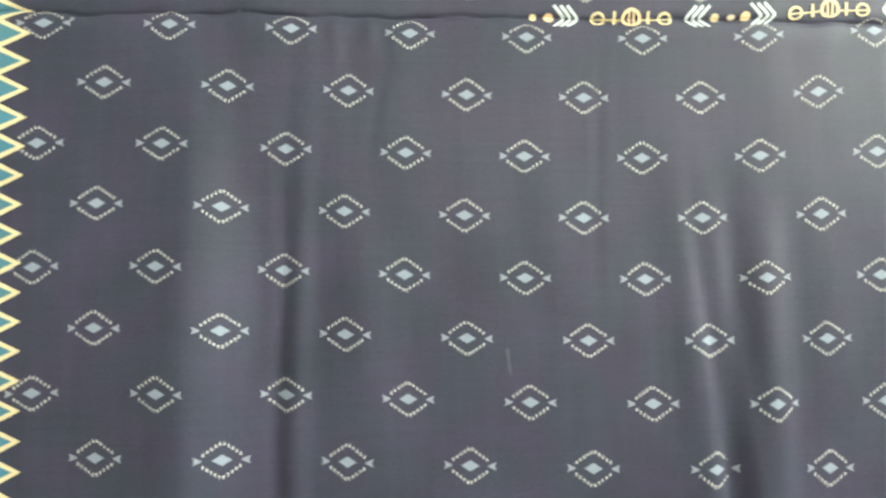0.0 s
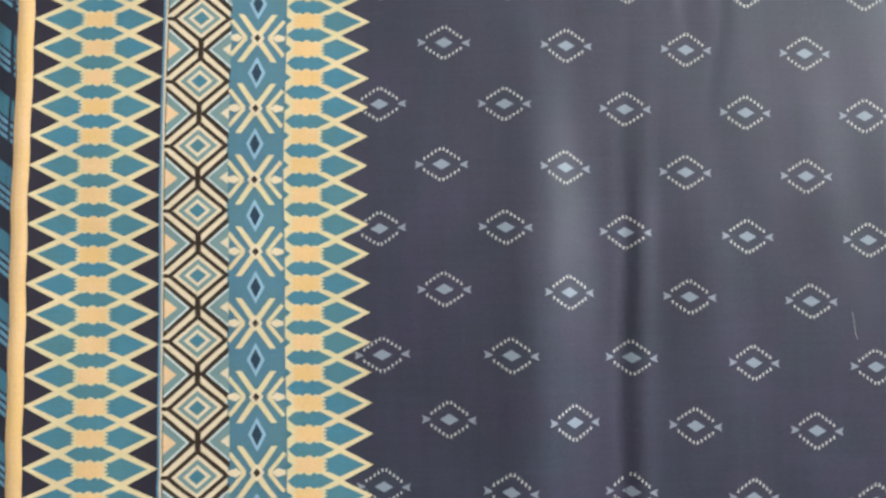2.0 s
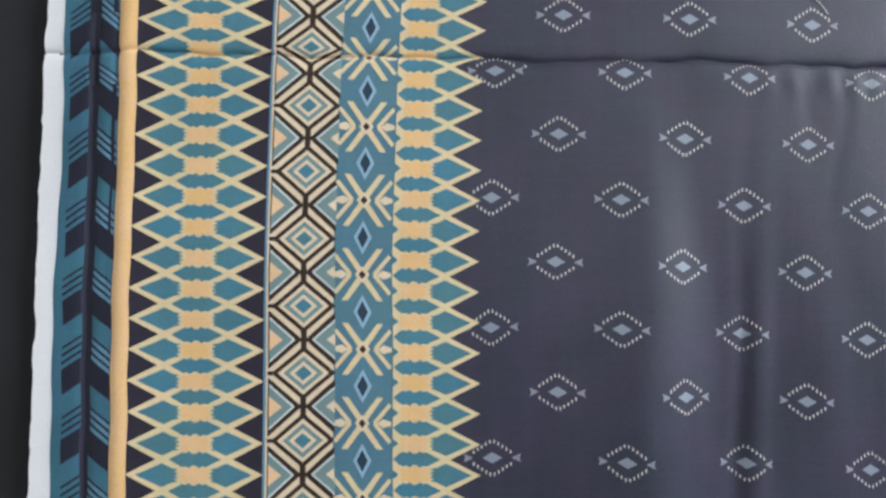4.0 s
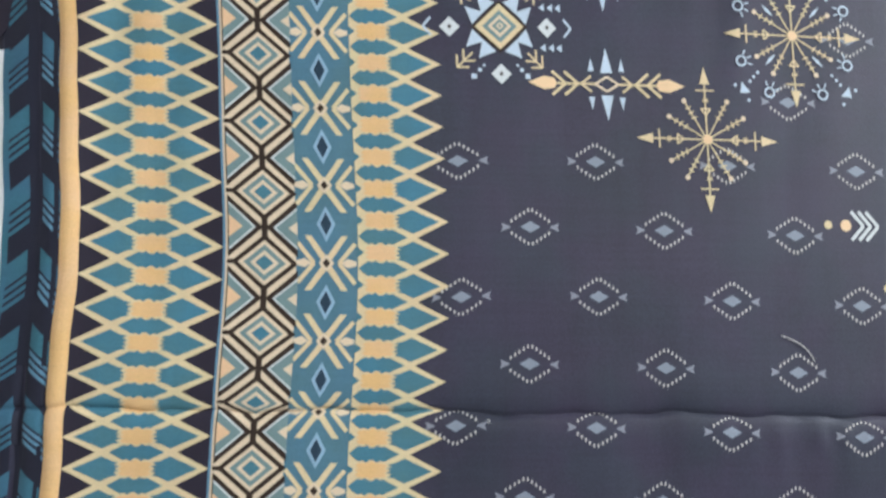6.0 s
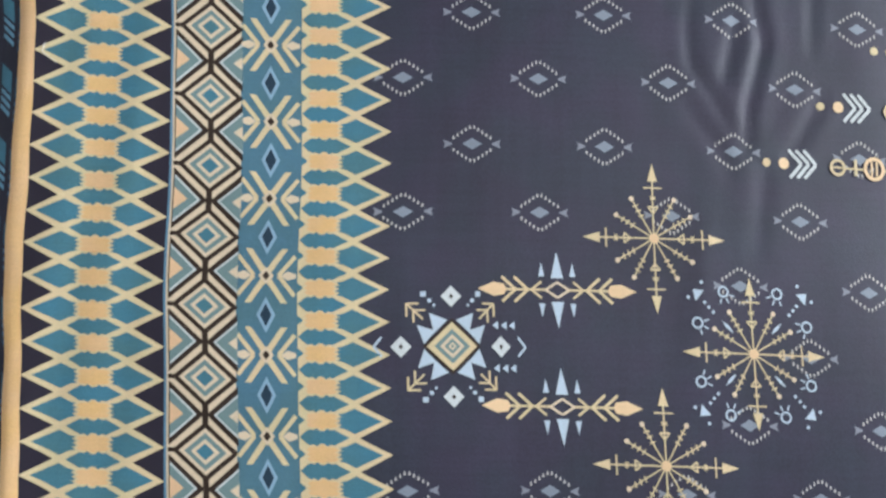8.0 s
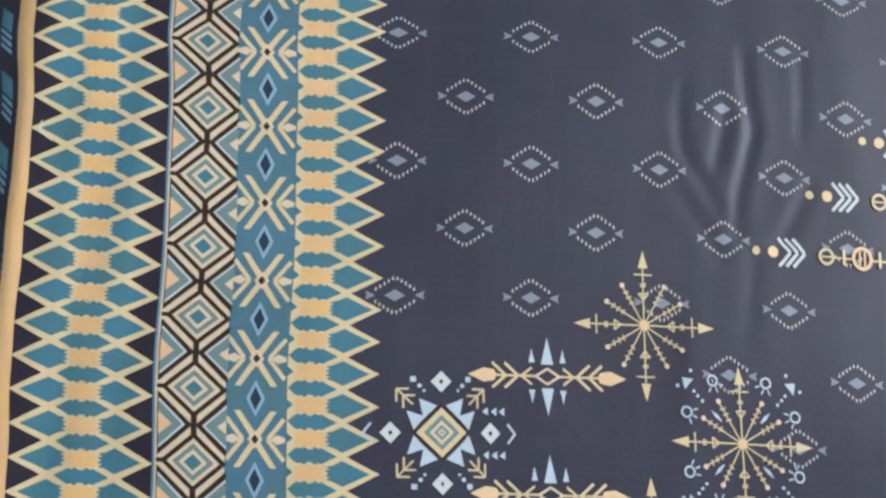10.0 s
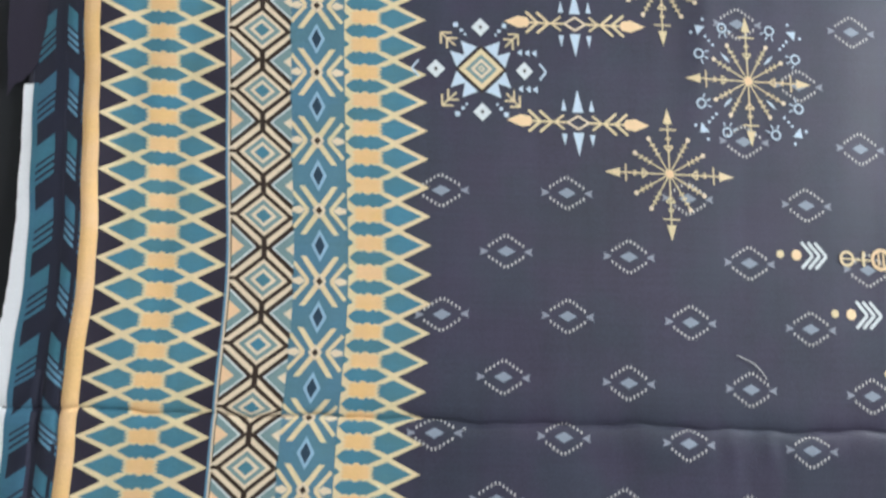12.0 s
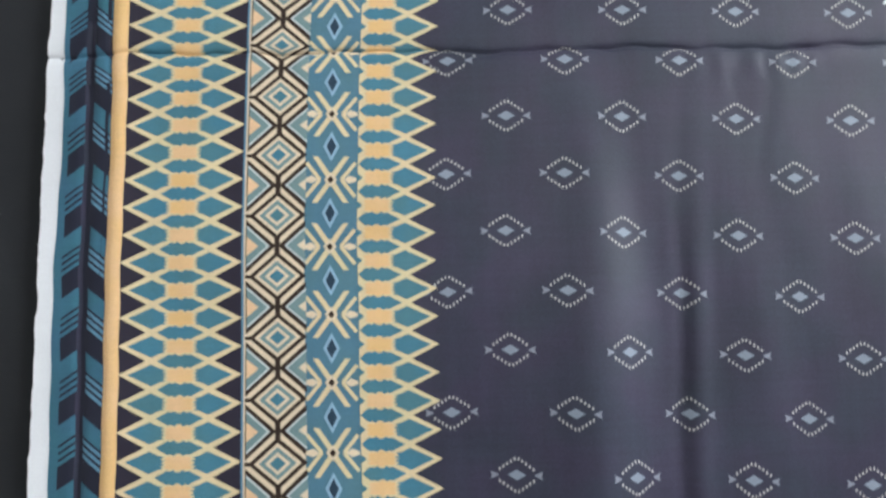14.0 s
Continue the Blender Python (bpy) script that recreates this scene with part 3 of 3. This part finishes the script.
def compass(u, v, arm, rays, name, label, rich=False):
    p = Print()
    for q in range(4):
        pen = Pen(p, u, v, 1.0, math.pi / 2 * q)
        pen.line((0, 0), (arm * 0.8, 0), 0.0009, CREAM, 2)
        pen.poly([(arm * 0.78, -0.0029), (arm * 1.02, 0), (arm * 0.78, 0.0029)], CREAM, 3)
        pen.line((arm * 0.69, -0.0053), (arm * 0.69, 0.0053), 0.0009, CREAM, 3)
        pen.line((arm * 0.53, -0.0017), (arm * 0.57, 0.0017), 0.0007, CREAM, 3)
        pen.line((arm * 0.53, 0.0017), (arm * 0.57, -0.0017), 0.0007, CREAM, 3)
        pen.lines([(arm * 0.34, 0), (arm * 0.43, 0.0028), (arm * 0.43, -0.0028), (arm * 0.34, 0)], 0.0009, CREAM, 3)
        for a in (30, 60):
            ray = Pen(p, u, v, 1.0, math.pi / 2 * q + math.radians(a))
            ray.line((0, 0), (rays, 0), 0.0008, CREAM, 2)
            ray.disc(rays, 0, 0.0015, PALE, 3, n=8)
            for s in (0.55, 0.68, 0.81):
                ray.line((rays * s, -0.0017), (rays * s + 0.0006, 0.0017), 0.0008, CREAM, 3)
        if rich:
            leaf = Pen(p, u, v, 1.0, math.pi / 2 * q + math.radians(45))
            leaf.poly([(0.0160, -0.0003), (0.0200, -0.0010), (0.0245, 0), (0.0200, 0.0010), (0.0160, 0.0003)], SKY, 2)
            sx, sy = (1, -1, -1, 1)[q], (1, 1, -1, -1)[q]
            px = Pen(p, u, v, K)
            for x, y in ((49 * sx, 103 * sy), (99 * sx, 49 * sy)):
                px.ring(x, y, 6.8, 10.2, SKY, 4)
                base = math.atan2(-y, -x)
                for d in (-0.75, 0, 0.75):
                    c, s = math.cos(base + d), math.sin(base + d)
                    px.line((x + 12 * c, y + 12 * s), (x + 21 * c, y + 21 * s), 2.6, SKY, 4)
            px.poly([(104 * sx, 106 * sy), (84 * sx, 104 * sy), (100 * sx, 86 * sy)], SKY, 2)
            for x, y, w in ((88, 118, 3.2), (112, 92, 3.2), (84, 84, 3.0), (77, 76, 3.0), (69, 68, 3.0)):
                px.disc(x * sx, y * sy, w, SKY, 2, n=8)
    Pen(p, u, v).disc(0, 0, 0.0029, PEACH, 4)
    p.build(name, cloth, label)


compass(0.2152, AXIS + 0.0608, 0.0402, 0.0248, "compass_motif", "cream compass star print")
compass(0.2152, AXIS - 0.0608, 0.0402, 0.0248, "compass_motif", "cream compass star print")
compass(0.2690, AXIS, 0.0402, 0.0254, "ringed_compass_motif", "cream compass star print ringed with sky blue marks", True)


def arrow_bar(u, v):
    p = Print()
    pen = Pen(p, u, v, K)
    for f in (1.0, -1.0):
        pen.f = f
        pen.poly([(-141, 0), (-113, 12), (-94, 9), (-90, 0), (-94, -9), (-113, -12)], PEACH, 3)
        pen.line((-95, 0), (-16, 0), 4, CREAM, 2)
        for x in (-52, -74):
            for s in (-1, 1):
                pen.line((x, 0), (x - 24, 21 * s), 5, CREAM, 3)
        for s in (-1, 1):
            pen.line((-46, 0), (-28, 14 * s), 4, CREAM, 3)
        pen.line((-21, 0), (0, 13), 4, PALE, 3)
        pen.line((-21, 0), (0, -13), 4, PALE, 3)
        for s in (-1, 1):
            pen.poly([(-33, 23 * s), (-22, 23 * s), (-27.5, 46 * s)], SKY, 2)
    for s in (-1, 1):
        pen.poly([(-11, 20 * s), (11, 20 * s), (0, 65 * s)], SKY, 2)
    p.build("arrow_bar_motif", cloth, "tan double arrow print with sky blue darts")


arrow_bar(0.1586, AXIS + 0.03125)
arrow_bar(0.1586, AXIS - 0.03125)


def star_flower(u, v):
    p = Print()
    pen = Pen(p, u, v, K)
    for r, mat, layer in ((47, BROWN, 3), (41, CREAM, 4), (29, GREYTEAL, 5), (20, PALE, 6), (13, GREYTEAL, 7), (7, PALE, 8), (3, GREYTEAL, 9)):
        pen.diamond(0, 0, r, r, mat, layer)
    for sx in (-1, 1):
        for sy in (-1, 1):
            def q(pts):
                return [(x * sx, y * sy) for x, y in pts]
            pen.poly(q([(36, 56), (7, 44), (29, 22)]), SKY, 2)
            pen.poly(q([(56, 36), (26, 26), (45, 4)]), SKY, 2)
            pen.line(*q([(46, 46), (72, 72)]), 3.2, CREAM, 2)
            for d in (0, 11):
                pen.line(*q([(72 - d, 72 - d), (52 - d * 0.9, 72 - d)]), 3.4, CREAM, 2)
                pen.line(*q([(72 - d, 72 - d), (72 - d, 50 - d * 0.9)]), 3.4, CREAM, 2)
            for x, y, w in ((45, 88, 4.5), (35, 77, 3.2), (28, 69, 2.2)):
                pen.poly(q([(x - w, y - w), (x + w, y - w), (x + w, y + w), (x - w, y + w)]), SKY, 2)
    for x, y in ((0, 84), (0, -84), (83, 0), (-82, 0)):
        pen.diamond(x, y, 17, 18, ICE, 2)
        pen.diamond(x, y, 3.5, 4.5, BROWN, 3)
    for x in (74, 89, 103):
        for y in (-36, 36):
            pen.poly([(x - 5, y), (x + 5, y - 7), (x + 5, y + 7)], SKY, 2)
    pen.lines([(113, 16), (126, 0), (113, -16)], 4, SKY, 2)
    pen.lines([(-113, 16), (-126, 0), (-113, -16)], 4, SKY, 4)
    p.build("star_flower_motif", cloth, "cream and sky blue eight-pointed star print")


star_flower(0.0991, AXIS)


def arrow_row(u, v, units):
    """Rows of dots, chevrons and ringed links that step away from the ornament."""
    p = Print()
    pen = Pen(p, u, v, 1.0165)
    pen.disc(0, 0, 0.0024, CREAM, 2)
    for k in range(units):
        x = 0.1275 * k
        pen.disc(x + 0.0103, 0, 0.0032, PEACH, 2)
        for s in (1, -1):
            for d in (0, 0.0043, 0.0086):
                tip, back = (x + 0.0205 + d, x + 0.0135 + d) if s > 0 else (x + 0.1075 - d, x + 0.1145 - d)
                pen.line((tip, 0), (back, 0.0078), 0.0019, ICE, 2)
                pen.line((tip, 0), (back, -0.0078), 0.0019, ICE, 2)
        for c in (0.0420, 0.0853):
            pen.ring(x + c, -0.0005, 0.0032, 0.0048, CREAM, 4, 16)
            pen.line((x + c - 0.0035, -0.0005), (x + c + 0.0035, -0.0005), 0.0010, CREAM, 3)
        for c in (0.0527, 0.0745):
            pen.line((x + c, -0.0045), (x + c, 0.0045), 0.0017, CREAM, 4)
        pen.line((x + 0.0465, -0.0007), (x + 0.0575, -0.0007), 0.0011, CREAM, 3)
        pen.line((x + 0.0695, -0.0007), (x + 0.0808, -0.0007), 0.0011, CREAM, 3)
        pen.ring(x + 0.0637, 0, 0.0044, 0.0064, PEACH, 4, 16, 1.05)
        pen.line((x + 0.0622, -0.004), (x + 0.0622, 0.004), 0.0012, PEACH, 4)
        pen.line((x + 0.0652, -0.004), (x + 0.0652, 0.004), 0.0012, PEACH, 4)
        pen.disc(x + 0.1180, 0, 0.0028, CREAM, 2)
        pen.disc(x + 0.1285, 0, 0.0026, PALE, 2, 0.0016)
    p.build("arrow_row_motif", cloth, "row of cream links and pale blue chevrons")


for k in range(4):
    for s in (-1, 1):
        u = 0.2836 + 0.0345 * k - 0.0006 * k * k
        arrow_row(u, AXIS + s * (0.1058 + 0.0338 * k), int((U1 - 0.005 - u - 0.005) / 0.1296))


# ---------------------------------------------------------------- loose threads on the cloth
def thread(name, pts, label, wide=0.00022):
    cu = bpy.data.curves.new(name, "CURVE")
    cu.dimensions, cu.bevel_depth, cu.bevel_resolution = "3D", wide, 2
    sp = cu.splines.new("NURBS")
    sp.points.add(len(pts) - 1)
    for k, (x, y) in enumerate(pts):
        z = REST + float(height(np.array(x), np.array(y))) + 0.0009
        sp.points[k].co = (x, y, z, 1)
    sp.use_endpoint_u, sp.order_u = True, 3
    cu.materials.append(THREAD)
    return tagged(new(name, cu), label, "thread", "loose threads")


thread("loose_thread", [(0.2572, 0.1690), (0.2664, 0.1658), (0.2724, 0.1605), (0.2756, 0.1552)], "short curved white thread lying on the navy cloth")
thread("loose_thread", [(-0.1366, 0.5125), (-0.1374, 0.5087), (-0.1379, 0.5067), (-0.1353, 0.5045), (-0.1297, 0.5008)], "frayed white thread end beside the tan stripe")
thread("loose_thread", [(0.3593, -0.0850), (0.3604, -0.0910), (0.3610, -0.0975), (0.3618, -0.1010)], "fine pale lint thread on the navy cloth", 0.00005)
thread("loose_thread", [(0.0935, 0.1222), (0.0955, 0.1230), (0.0952, 0.1207), (0.0938, 0.1213)], "tiny pale curl of thread by the crease", 0.00014)
